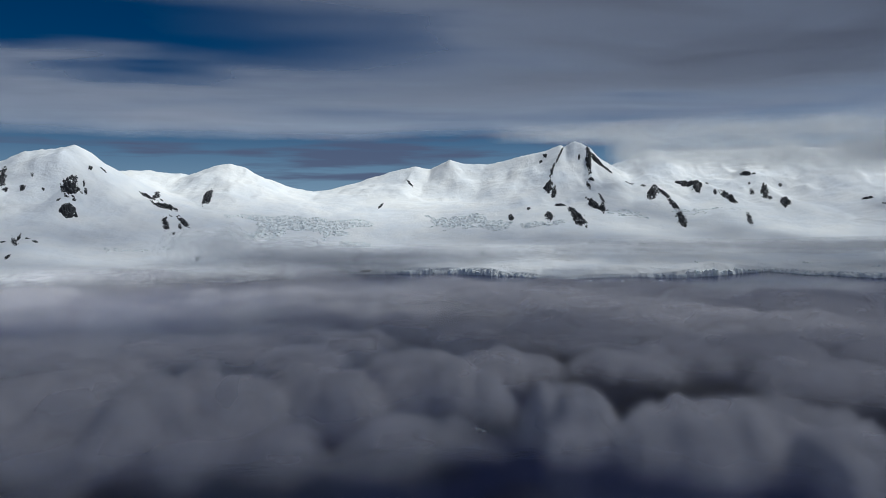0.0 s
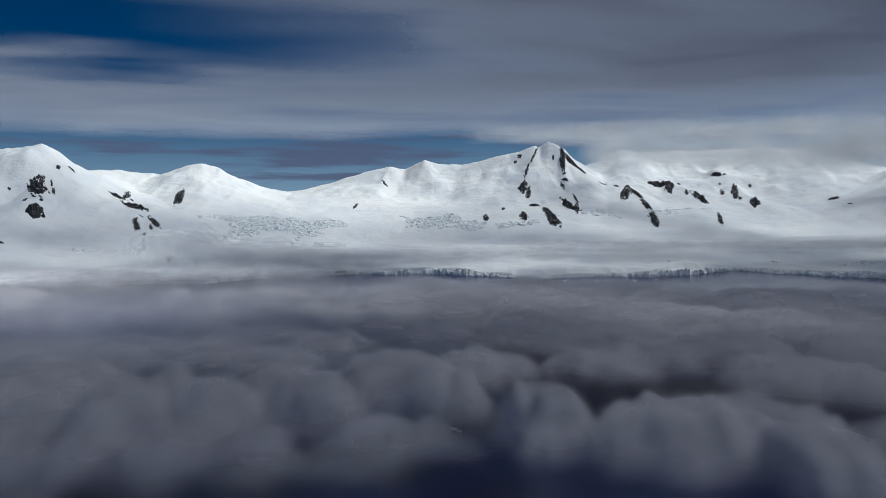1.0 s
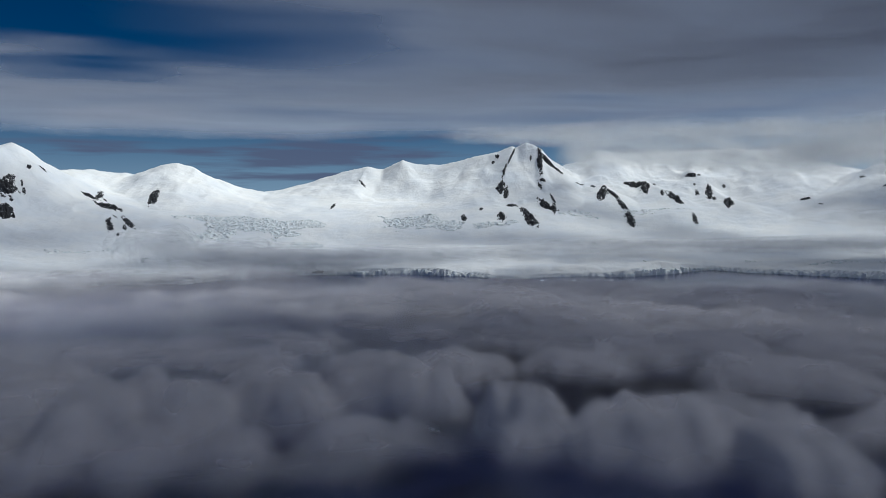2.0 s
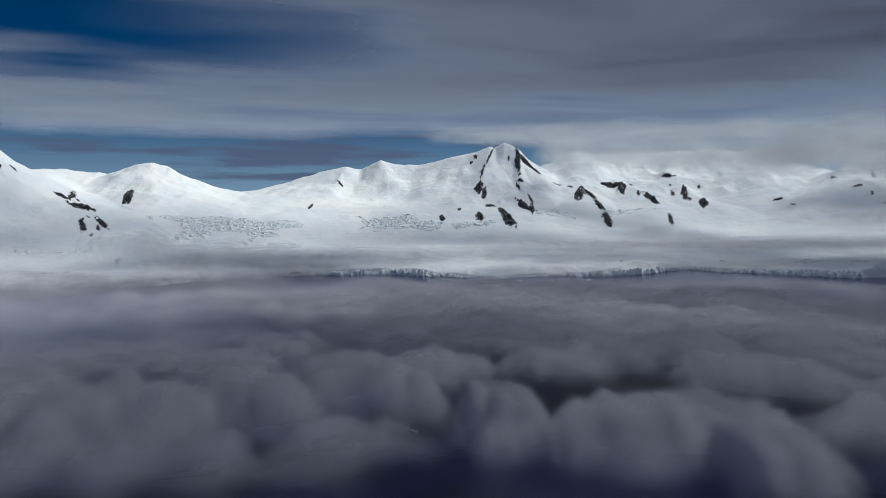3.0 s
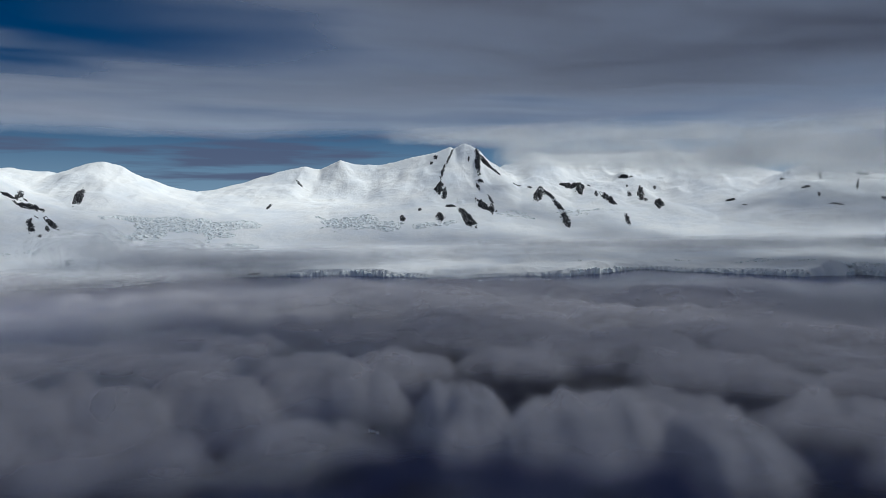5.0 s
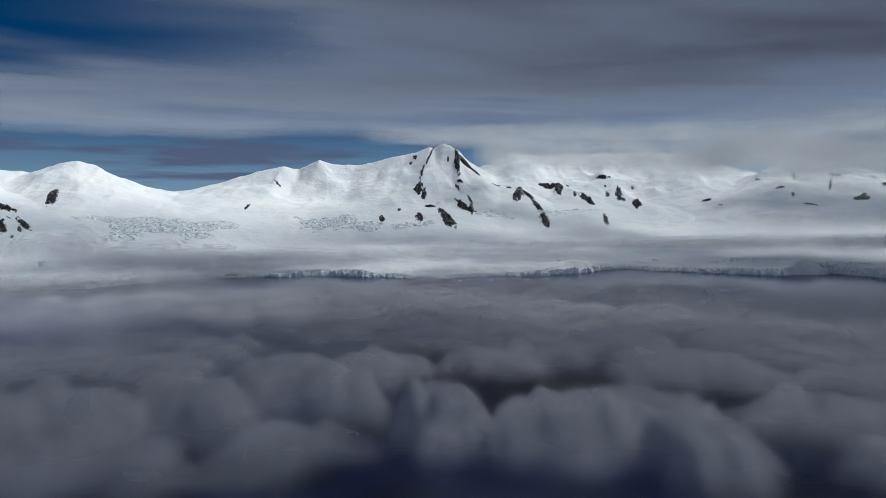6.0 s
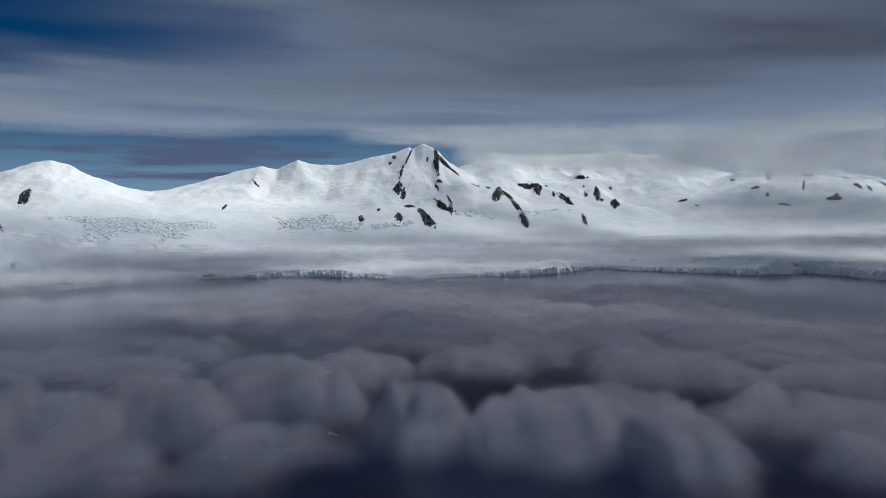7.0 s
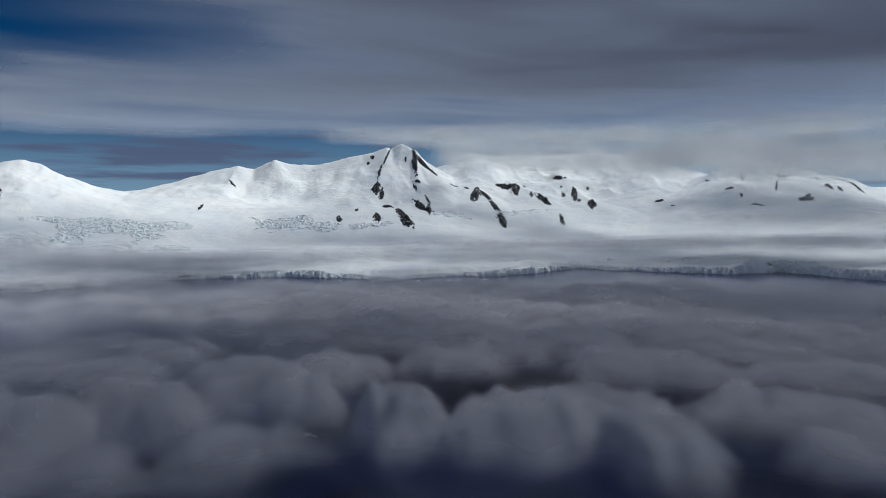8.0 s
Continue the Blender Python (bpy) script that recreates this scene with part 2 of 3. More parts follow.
def lie(x, y):
    """Height of the snow over the sea at (x, y), and which range it belongs to (-1: the glacier at their foot)."""
    x, y = np.asarray(x, float), np.asarray(y, float)
    far = np.hypot(x, y)
    bearing = np.degrees(np.arctan2(x, y))
    edge = coast(bearing)
    broad = sum(coast(bearing + d) for d in (-6, -4, -2, 0, 2, 4, 6)) / 7
    inland = far - edge - (broad - edge) * np.clip((far - edge) / 350, 0, 1)
    shore = np.clip(1 - np.abs(inland) / 160, 0, 1)
    inland = inland - shore * (15 * rough(x / 75, y / 75, 3, 5) + 6 * rough(x / 19, y / 19, 2, 8))
    base = np.interp(inland, (-400, -12, 0, 260, 560, 1000, 1400, 2000, 2800), (-60, -25, 23, 36, 70, 165, 215, 300, 330))
    base = base + np.clip(inland / 150, 0, 1) * (7 * rough(x / 260, y / 260, 4, 31) + 1.2 * rough(x / 40, y / 40, 3, 37))
    base = base + (np.interp(bearing, CLIFF_BEARING, CLIFF_TALL) - 23) * np.exp(-np.abs(inland) / 130)
    crack = np.clip(1 - np.abs(inland - 60) / 90, 0, 1)
    base = base + crack * 3.5 * ridged(x / 34, y / 60, 3, 41)
    wx = x + 60 * rough(x / 330, y / 330, 3, 51)
    wy = y + 60 * rough(x / 330, y / 330, 3, 57)
    best, owner = np.zeros_like(base), np.full(base.shape, -1)
    soft = np.zeros_like(base)
    for which, width, steep, points in RIDGES:
        for (ax, ay, az), (bx, by, bz) in zip(points[:-1], points[1:]):
            dx, dy = bx - ax, by - ay
            k = np.clip(((wx - ax) * dx + (wy - ay) * dy) / (dx * dx + dy * dy), 0, 1)
            k0 = np.clip(((x - ax) * dx + (y - ay) * dy) / (dx * dx + dy * dy), 0, 1)
            near = np.hypot(x - ax - k0 * dx, y - ay - k0 * dy)
            warped = np.hypot(wx - ax - k * dx, wy - ay - k * dy)
            mix = np.clip(near / 150, 0, 1)
            off = near + (warped - near) * mix
            rise = np.maximum(az + k0 * (bz - az) - base, 0) * np.exp(-(off / width) ** steep)
            soft = soft + np.maximum(rise, 0) ** 6
            take = rise > best
            best = np.where(take, rise, best)
            owner = np.where(take & (rise > 14), which, owner)
    tall = 0.5 * best + 0.5 * np.minimum(soft ** (1 / 6), best * 1.12)
    flank = np.clip(tall / 90, 0, 1)
    smooth_part = np.clip(np.minimum(bearing + 11, 9 - bearing) / 3, 0, 1)
    tall = tall + flank * ((8 - 3 * smooth_part) * ridged(x / 260, y / 260, 3, 61) + (2.6 - 1.2 * smooth_part) * ridged(x / 85, y / 85, 4, 63) + 1.2 * rough(x / 34, y / 34, 3, 67) - 7)
    return base + tall, owner
OUTCROPS_WEST = [(-1573, 2907, -1519, 2839, 20.0), (-1559, 2954, -1527, 2869, 8.1), (-1500, 2917, -1480, 2882, 5.3), (-1536, 2785, -1519, 2737, 5.2), (-1492, 2808, -1485, 2800, 6.5), (-1470, 2724, -1453, 2693, 22.6), (-1796, 2851, -1786, 2834, 8.2), (-1733, 2867, -1721, 2845, 9.5), (-1891, 2992, -1822, 2871, 11.3), (-1540, 3048, -1532, 3030, 7.0), (-1522, 3096, -1495, 3082, 5.6), (-1350, 3110, -1290, 3103, 9.6), (-1321, 3219, -1293, 3112, 9.8), (-1255, 3030, -1155, 2974, 17.2), (-1143, 2849, -1088, 2726, 9.8), (-1073, 2823, -1046, 2758, 6.1), (-1106, 2912, -1031, 2801, 10.0), (-1050, 2698, -1040, 2670, 4.7)]
OUTCROPS_WEST_SMALL = [(-1589, 2915, -1578, 2904, 5.4), (-1572, 2947, -1566, 2927, 6.8), (-1531, 2912, -1512, 2888, 5.3), (-1530, 2816, -1513, 2803, 5.2), (-1504, 2887, -1491, 2871, 4.0), (-1506, 2823, -1496, 2817, 3.9), (-1568, 2864, -1551, 2844, 4.0), (-1523, 2950, -1510, 2928, 4.1), (-1321, 3111, -1302, 3103, 5.5), (-1277, 3140, -1261, 3125, 5.5), (-1148, 2912, -1131, 2897, 3.8), (-1732, 2932, -1721, 2921, 4.2), (-1650, 2864, -1638, 2854, 4.0)]
OUTCROPS_SHORE = [(-1526, 2389, -1515, 2390, 4.6), (-1502, 2416, -1438, 2327, 6.8), (-1496, 2449, -1476, 2397, 4.6), (-1463, 2417, -1449, 2419, 5.8), (-1410, 2384, -1396, 2375, 5.6), (-1391, 2214, -1377, 2176, 5.3), (-860, 2406, -845, 2417, 6.3), (-855, 2402, -839, 2355, 5.2), (-610, 2067, -591, 2057, 4.4), (-347, 2274, -322, 2282, 2.8), (-269, 2274, -241, 2277, 2.8)]
OUTCROPS_MID = [(-1149, 3422, -1111, 3250, 15.8), (-191, 3840, -163, 3771, 6.2), (-305, 3522, -316, 3446, 7.1)]
OUTCROPS_PEAK = [(557, 3779, 558, 3749, 7.8), (530, 3743, 527, 3723, 6.2), (657, 3773, 604, 3676, 4.6), (589, 3673, 555, 3572, 7.5), (541, 3534, 527, 3465, 17.3), (561, 3480, 543, 3407, 10.0), (775, 3710, 751, 3551, 10.6), (786, 3677, 834, 3651, 15.3), (836, 3656, 870, 3601, 9.1), (726, 3689, 723, 3674, 4.6), (741, 3502, 758, 3489, 5.8), (726, 3500, 728, 3429, 5.8), (759, 3355, 760, 3263, 5.5), (698, 3297, 719, 3108, 17.4), (543, 3301, 568, 3276, 10.9), (391, 3181, 400, 3215, 6.6)]
OUTCROPS_FOOT = [(477, 3104, 465, 3024, 15.2), (587, 3191, 580, 3060, 11.7), (584, 3029, 585, 2876, 19.7), (432, 2954, 447, 2936, 4.9), (307, 3125, 304, 3065, 8.9), (750, 3255, 706, 3044, 7.9)]
OUTCROPS_MASSIF = [(943, 3567, 972, 3544, 6.0), (1008, 3508, 1017, 3500, 7.4), (1058, 3477, 1002, 3317, 18.8), (1071, 3416, 1074, 3289, 11.5), (1070, 3259, 1070, 3148, 12.4), (1057, 3105, 1016, 2913, 14.3), (1202, 3542, 1269, 3529, 18.4), (1290, 3521, 1252, 3402, 16.6), (1337, 3541, 1330, 3469, 6.1), (1322, 3370, 1308, 3327, 7.3), (1352, 3347, 1341, 3190, 15.9)]
OUTCROPS_EAST = [(1544, 3576, 1563, 3540, 12.7), (1589, 3545, 1585, 3531, 6.3), (1525, 3426, 1502, 3365, 9.1), (1536, 3476, 1532, 3467, 4.6), (1584, 3421, 1514, 3250, 12.0), (1544, 3269, 1525, 3228, 7.3), (1580, 3201, 1511, 3046, 15.7), (1317, 2987, 1283, 2877, 7.9), (1678, 3448, 1672, 3435, 6.3), (1866, 3067, 1892, 3057, 8.8), (1880, 2958, 1883, 2944, 5.7)]
OUTCROPS_FAR = [(2357, 3063, 2371, 3078, 6.3), (2312, 3016, 2287, 2978, 6.2), (2167, 2943, 2188, 2928, 7.5), (2187, 2860, 2170, 2829, 5.9), (2126, 2698, 2153, 2664, 7.0), (2415, 2973, 2427, 2963, 7.8), (2425, 2900, 2438, 2869, 10.8), (2391, 2863, 2327, 2793, 4.5), (2322, 2625, 2356, 2602, 12.9), (2379, 2649, 2359, 2626, 8.7), (2514, 2749, 2499, 2721, 6.1), (2577, 2779, 2572, 2763, 4.6), (2491, 2661, 2486, 2625, 8.9), (2526, 2628, 2513, 2592, 5.9), (2610, 2644, 2604, 2572, 7.5), (2183, 3129, 2181, 3093, 6.2)]
FLOES = [(31, 627, 2.6), (36, 622, 1.5), (458, 1829, 6.9), (352, 1990, 7.4), (367, 1940, 4.8), (427, 1889, 4.0), (420, 1968, 5.8), (309, 2010, 6.6), (617, 1951, 6.7), (576, 1923, 4.1), (268, 1948, 4.0), (510, 1960, 5.0), (518, 1882, 3.2), (383, 1863, 3.1), (203, 2054, 4.2), (685, 1962, 4.2)]
PUFFS_NEAR = [(-342, 489, 53, 85), (-305, 495, 37, 85), (-256, 473, 33, 85), (-210, 462, 31, 85), (-189, 471, 23, 85), (-169, 497, 29, 85), (-139, 486, 24, 84), (-112, 523, 28, 85), (-74, 508, 31, 85), (-28, 569, 45, 85), (12, 536, 34, 78), (88, 461, 29, 84), (131, 423, 21, 80), (152, 415, 21, 80), (181, 425, 28, 82), (216, 425, 33, 83), (228, 391, 29, 82), (232, 357, 30, 80)]
PUFFS_FRONT = [(-272, 440, 62, 65), (-212, 428, 46, 61), (-154, 426, 46, 61), (-101, 425, 42, 59), (-47, 410, 26, 53), (19, 438, 33, 52), (-6, 393, 26, 47), (-159, 392, 33, 49), (-222, 388, 45, 51), (83, 421, 17, 59), (176, 406, 40, 58), (215, 396, 39, 56), (145, 399, 23, 57), (236, 372, 34, 50), (-24, 439, 40, 63)]
PUFFS_MID = [(-313, 638, 33, 66), (-429, 750, 93, 58), (-540, 795, 98, 58), (-312, 764, 94, 58), (-229, 781, 84, 58), (-153, 728, 54, 60), (-112, 820, 64, 58), (-73, 1043, 69, 50), (-237, 944, 70, 50), (-389, 1041, 94, 46), (-499, 955, 86, 48), (41, 911, 52, 56), (51, 652, 59, 66), (177, 956, 94, 66), (266, 968, 87, 66), (384, 983, 113, 66), (462, 914, 105, 66), (468, 773, 89, 68), (178, 666, 52, 66), (261, 721, 59, 64), (333, 717, 77, 66), (353, 598, 74, 70)]
PUFFS_EAST = [(342, 439, 46, 64), (379, 408, 48, 63), (410, 381, 51, 64), (344, 346, 42, 60), (610, 807, 115, 64), (664, 716, 113, 64), (669, 603, 92, 66), (391, 556, 73, 60), (465, 534, 68, 60), (514, 495, 65, 60)]
PUFFS_FAR = [(-505, 846, 113, 54), (-395, 865, 101, 54), (-279, 835, 85, 54), (-201, 920, 91, 52), (-628, 1054, 162, 46), (-499, 1095, 149, 46), (-324, 1024, 123, 48), (-239, 1190, 118, 42), (112, 1182, 210, 42), (390, 1300, 192, 38), (-490, 1283, 182, 40), (-726, 1331, 214, 38), (582, 1190, 210, 40), (532, 655, 127, 56), (521, 527, 111, 58), (813, 785, 169, 50)]
MIST_LOW = [(-166, 2414, 43, 691, 200, 49, 0, 2.0), (-782, 2322, 85, 152, 100, 72, 1, 1.6), (-550, 2285, 51, 262, 131, 67, 2, 1.8), (-981, 1857, 7, 426, 200, 43, 3, 1.0), (-721, 2025, 14, 282, 141, 43, 4, 1.4), (-389, 2115, 13, 243, 121, 24, 5, 1.0), (1019, 2283, 83, 616, 200, 22, 6, 1.2), (584, 2410, 67, 315, 158, 18, 7, 0.8), (395, 2134, 17, 122, 100, 16, 8, 0.6), (1477, 2017, 92, 625, 200, 27, 9, 1.1), (1794, 1741, 104, 382, 191, 26, 10, 1.1), (1622, 1876, 174, 470, 200, 40, 11, 0.6)]
MIST_HIGH = [(945, 3370, 498, 137, 100, 71, 40, 1.2), (1052, 3181, 475, 284, 142, 70, 41, 1.8), (1299, 2870, 440, 373, 186, 70, 42, 2.2), (1510, 2592, 406, 316, 158, 76, 43, 2.2), (946, 3473, 477, 127, 100, 96, 44, 1.2), (1538, 2459, 399, 168, 100, 76, 45, 1.2), (1694, 2354, 436, 328, 164, 61, 46, 2.2), (1852, 1965, 399, 421, 200, 54, 47, 2.0), (1758, 1983, 249, 422, 200, 69, 48, 0.3)]
MIST_SUMMITS = [(1852, 2360, 359, 134, 100, 67, 49, 0.4), (571, 2843, 517, 346, 173, 39, 50, 1.2), (1029, 2658, 505, 582, 200, 54, 51, 1.3), (1408, 2420, 478, 530, 200, 55, 52, 1.3), (1860, 2025, 479, 510, 200, 59, 53, 1.3), (2222, 2832, 433, 347, 174, 96, 54, 2.6), (2492, 2457, 406, 438, 200, 97, 55, 2.6), (1782, 1961, 324, 418, 200, 86, 56, 0.2)]


# ---- mesh helpers ----
def mesh_of(name, verts, faces, material, smooth=True, thick=None, normals=None):
    me = bpy.data.meshes.new(name)
    verts, faces = np.asarray(verts, np.float32), np.asarray(faces, np.int32)
    k = faces.shape[1]
    me.vertices.add(len(verts))
    me.vertices.foreach_set("co", verts.ravel())
    me.loops.add(faces.size)
    me.loops.foreach_set("vertex_index", faces.ravel())
    me.polygons.add(len(faces))
    me.polygons.foreach_set("loop_start", np.arange(0, faces.size, k, dtype=np.int32))
    me.polygons.foreach_set("use_smooth", np.full(len(faces), smooth))
    me.update(calc_edges=True)
    if thick is not None:
        me.attributes.new("thick", "FLOAT", "POINT").data.foreach_set("value", np.asarray(thick, np.float32))
    if normals is not None:
        me.normals_split_custom_set_from_vertices(normals)
    me.materials.append(material)
    return me


def grid_faces(rows, columns, closed=False):
    """Quads over a grid of rows x columns points; closed: the last column joins the first."""
    i, j = np.meshgrid(np.arange(rows - 1), np.arange(columns if closed else columns - 1), indexing="ij")
    a, b = i * columns + j, i * columns + (j + 1) % columns
    return np.stack([a, b, b + columns, a + columns], -1).reshape(-1, 4)


def grid_normals(x, y, z):
    p = np.stack([x, y, z], -1)
    n = np.cross(np.gradient(p, axis=1), np.gradient(p, axis=0))
    n = n * np.sign(n[..., 2:3] + 1e-12)
    return n / np.maximum(np.linalg.norm(n, axis=-1, keepdims=True), 1e-9)


# ---- sea ----
a = np.linspace(0, 2 * np.pi, 97)[:-1]
r = np.array([0.0, 300, 900, 1800, 2600, 3600, 4900])
rr, aa = np.meshgrid(r, a, indexing="ij")
sea = new("water", mesh_of("water", np.stack([rr * np.sin(aa), rr * np.cos(aa), rr * 0], -1).reshape(-1, 3), grid_faces(len(r), 96, True)[:, ::-1], WATER))
tagged(sea, "dark calm polar sea under low cloud", "sea", kind="structure")

# ---- snow mountains and the glacier at their foot ----
STEP = 9.5
gx, gy = np.meshgrid(np.arange(-3300, 3900, STEP), np.arange(1150, 4900, STEP))
gz, range_of = lie(gx, gy)
flat = np.stack([gx, gy, gz], -1).reshape(-1, 3)
lit = grid_normals(gx, gy, gz).reshape(-1, 3)
cells = grid_faces(*gx.shape)
keep = (gz.ravel()[cells].max(1) > -20) & (np.hypot(flat[cells[:, 0], 0], flat[cells[:, 0], 1]) < 4930)
cells = cells[keep]
whose = range_of.ravel()[cells[:, 0]]
NAMES = {
    -1: ("snowfield", "broad white glacier with crevasses below the mountains", "glacier", "structure"),
    0: ("mountain", "broad snow-covered mountain with small dark outcrops", "mountain", ""),
    1: ("mountain", "rounded snow dome joined to a low saddle", "mountain", ""),
    2: ("mountain", "long smooth snow ridge with small cornices", "mountain", ""),
    3: ("mountain", "steep pointed peak with dark rock ribs in snow", "mountain", ""),
    4: ("mountain", "snowy massif with rocky spurs, its top in cloud", "mountain", ""),
    5: ("mountain", "snow shoulder half lost in bright mist", "mountain", ""),
    6: ("mountain", "farther snow peak with thin rock bands above mist", "mountain", ""),
}
for which, (name, label, category, kind) in NAMES.items():
    mine = cells[whose == which]
    used, inverse = np.unique(mine, return_inverse=True)
    land = new(name, mesh_of(name, flat[used], inverse.reshape(-1, 4), SNOW, True, None, lit[used].tolist()))
    tagged(land, label, category, "snow mountains" if which >= 0 else "", kind)


# ---- rock that breaks through the snow ----
def rock_outcrop(ax, ay, bx, by, half, seed):
    """A craggy rib of rock from (ax, ay) to (bx, by), bedded in the slope, ragged where the snow lies over it."""
    half, length = 1.2 * half, math.hypot(bx - ax, by - ay)
    ux, uy = ((bx - ax) / length, (by - ay) / length) if length > 1 else (0, 1)
    long_ = length / 2 + half * 0.7
    size = min(half, long_)
    step = max(1.6, size / 8)
    u, v = np.meshgrid(np.arange(-1.6 * long_, 1.6 * long_ + step, step), np.arange(-1.7 * half, 1.7 * half + step, step), indexing="ij")
    x, y = (ax + bx) / 2 + u * ux - v * uy, (ay + by) / 2 + u * uy + v * ux
    streak = ridged(u / (size * 2.6) + seed, v / (size * 0.75), 3, seed)
    body = 0.98 - ((u / long_) ** 2 + (v / half) ** 2) ** 0.85 + 0.34 * streak + 0.62 * rough(u / (size * 0.6), v / (size * 0.32) + seed, 4, seed + 7)
    ragged = grid_faces(*u.shape)
    cut = 0.12 if (body > 0.25).sum() > 12 else np.sort(body.ravel())[-12]
    ragged = ragged[body.ravel()[ragged].max(1) > cut]
    crag = ridged(u / (size * 1.1), v / (size * 0.6) + seed, 3, seed + 3)
    z = lie(x, y)[0] + np.clip(body - cut, -0.2, 1) * size * (0.38 + 0.3 * crag) - 0.3
    x0, y0 = (ax + bx) / 2, (ay + by) / 2
    z0 = float(lie(np.array([x0]), np.array([y0]))[0][0])
    used, inverse = np.unique(ragged, return_inverse=True)
    ob = new("rock_outcrop", mesh_of("rock_outcrop", np.stack([x - x0, y - y0, z - z0], -1).reshape(-1, 3)[used], inverse.reshape(-1, 4), ROCK, False))
    ob.location = (x0, y0, z0)
    return ob


OUTCROPS = {
    "dark rock outcrop on the broad western snow mountain": OUTCROPS_WEST + OUTCROPS_WEST_SMALL,
    "small dark rocks in snow above the shore": OUTCROPS_SHORE,
    "lone dark rock on a smooth snow slope": OUTCROPS_MID,
    "dark rock rib streaked with snow on the steep peak": OUTCROPS_PEAK,
    "black rock buttress at the foot of the steep peak": OUTCROPS_FOOT,
    "dark craggy rock spur on the misty massif": OUTCROPS_MASSIF,
    "dark rock outcrop in bright mist on the snow shoulder": OUTCROPS_EAST,
    "thin dark rock band on the farther peak": OUTCROPS_FAR,
}
seed = 100
for label, rows in OUTCROPS.items():
    for row in rows:
        seed += 1
        tagged(rock_outcrop(*row, seed), label, "rock", "rock outcrops")


# ---- the ice front along the water ----
def shoreline(bearing):
    """How far off the water's edge lies on each bearing (degrees)."""
    at = coast(bearing)[:, None] + np.arange(-70, 71, 2.0)[None]
    b = np.radians(bearing)[:, None]
    dry = lie(at * np.sin(b), at * np.cos(b))[0] > 0
    return at[np.arange(len(bearing)), dry.argmax(1)]


def block_mesh(name, material, seed, lean=0.12):
    """An angular block of ice about one unit wide, deep and tall, with a broken top and a cleft face."""
    rng = np.random.default_rng(seed)
    ring = np.array([(-0.5, -0.5), (-0.12, -0.62), (0.1, -0.48), (0.5, -0.55), (0.5, 0.5), (-0.5, 0.5)])
    low_ring = np.column_stack([ring + rng.normal(0, 0.05, ring.shape), np.full(6, -0.2)])
    mid = np.column_stack([ring * 0.9 + rng.normal(0, 0.07, ring.shape), 0.45 + rng.normal(0, 0.08, 6)])
    top = np.column_stack([ring * 0.74 + rng.normal(0, 0.08, ring.shape) + (rng.normal(0, lean), 0.05), 0.95 + rng.normal(0, 0.14, 6)])
    verts = np.vstack([low_ring, mid, top, [(0.02, 0.05, 1.0 + rng.normal(0, 0.06))]])
    tris = []
    for level in (0, 6):
        for k in range(6):
            a_, b_ = level + k, level + (k + 1) % 6
            tris += [(a_, b_, b_ + 6), (a_, b_ + 6, a_ + 6)]
    tris += [(12 + k, 12 + (k + 1) % 6, 18) for k in range(6)]
    return verts, np.array(tris)


BLOCKS = [block_mesh("ice_block", ICE, 300 + k) for k in range(10)]
BLOCK_MESHES = [mesh_of("ice_block", v, t, ICE, False) for v, t in BLOCKS]
rng = np.random.default_rng(11)
CLIFFS = ((-9, -3.5), (-3.5, 4.5), (4.5, 10), (10, 17), (17, 24.5), (24.5, 31), (31, 36.8), (39.4, 43.5), (43.5, 48))
for first, last in CLIFFS:
    front = new("ice_cliff", None)
    tagged(front, "broken blue-white glacier front above the water" if first > 17 else "low grey-white ice cliff at the water's edge", "ice cliff", "ice front")
    middle = np.array([(first + last) / 2])
    home = shoreline(middle)[0]
    base_x, base_y = home * math.sin(radians(middle[0])), home * math.cos(radians(middle[0]))
    front.location = (base_x, base_y, 0)
    bearing = np.arange(first, last, 0.27)
    out = shoreline(bearing)
    tall = np.interp(bearing, CLIFF_BEARING, CLIFF_TALL)
    for k, (b_, r_, h_) in enumerate(zip(bearing, out, tall)):
        wide = rng.uniform(14, 24)
        block = new("ice_block", BLOCK_MESHES[rng.integers(10)])
        block.parent = front
        r_ = r_ + 5 + rng.normal(0, 1.2)
        x_, y_ = r_ * math.sin(radians(b_)), r_ * math.cos(radians(b_))
        h_ = h_ * rng.uniform(0.5, 0.95)
        block.matrix_basis = pose(x_ - base_x, y_ - base_y, 0, 0, 0, -b_ + rng.normal(0, 7)) @ Matrix.Diagonal((wide, wide * 1.2, h_, 1))


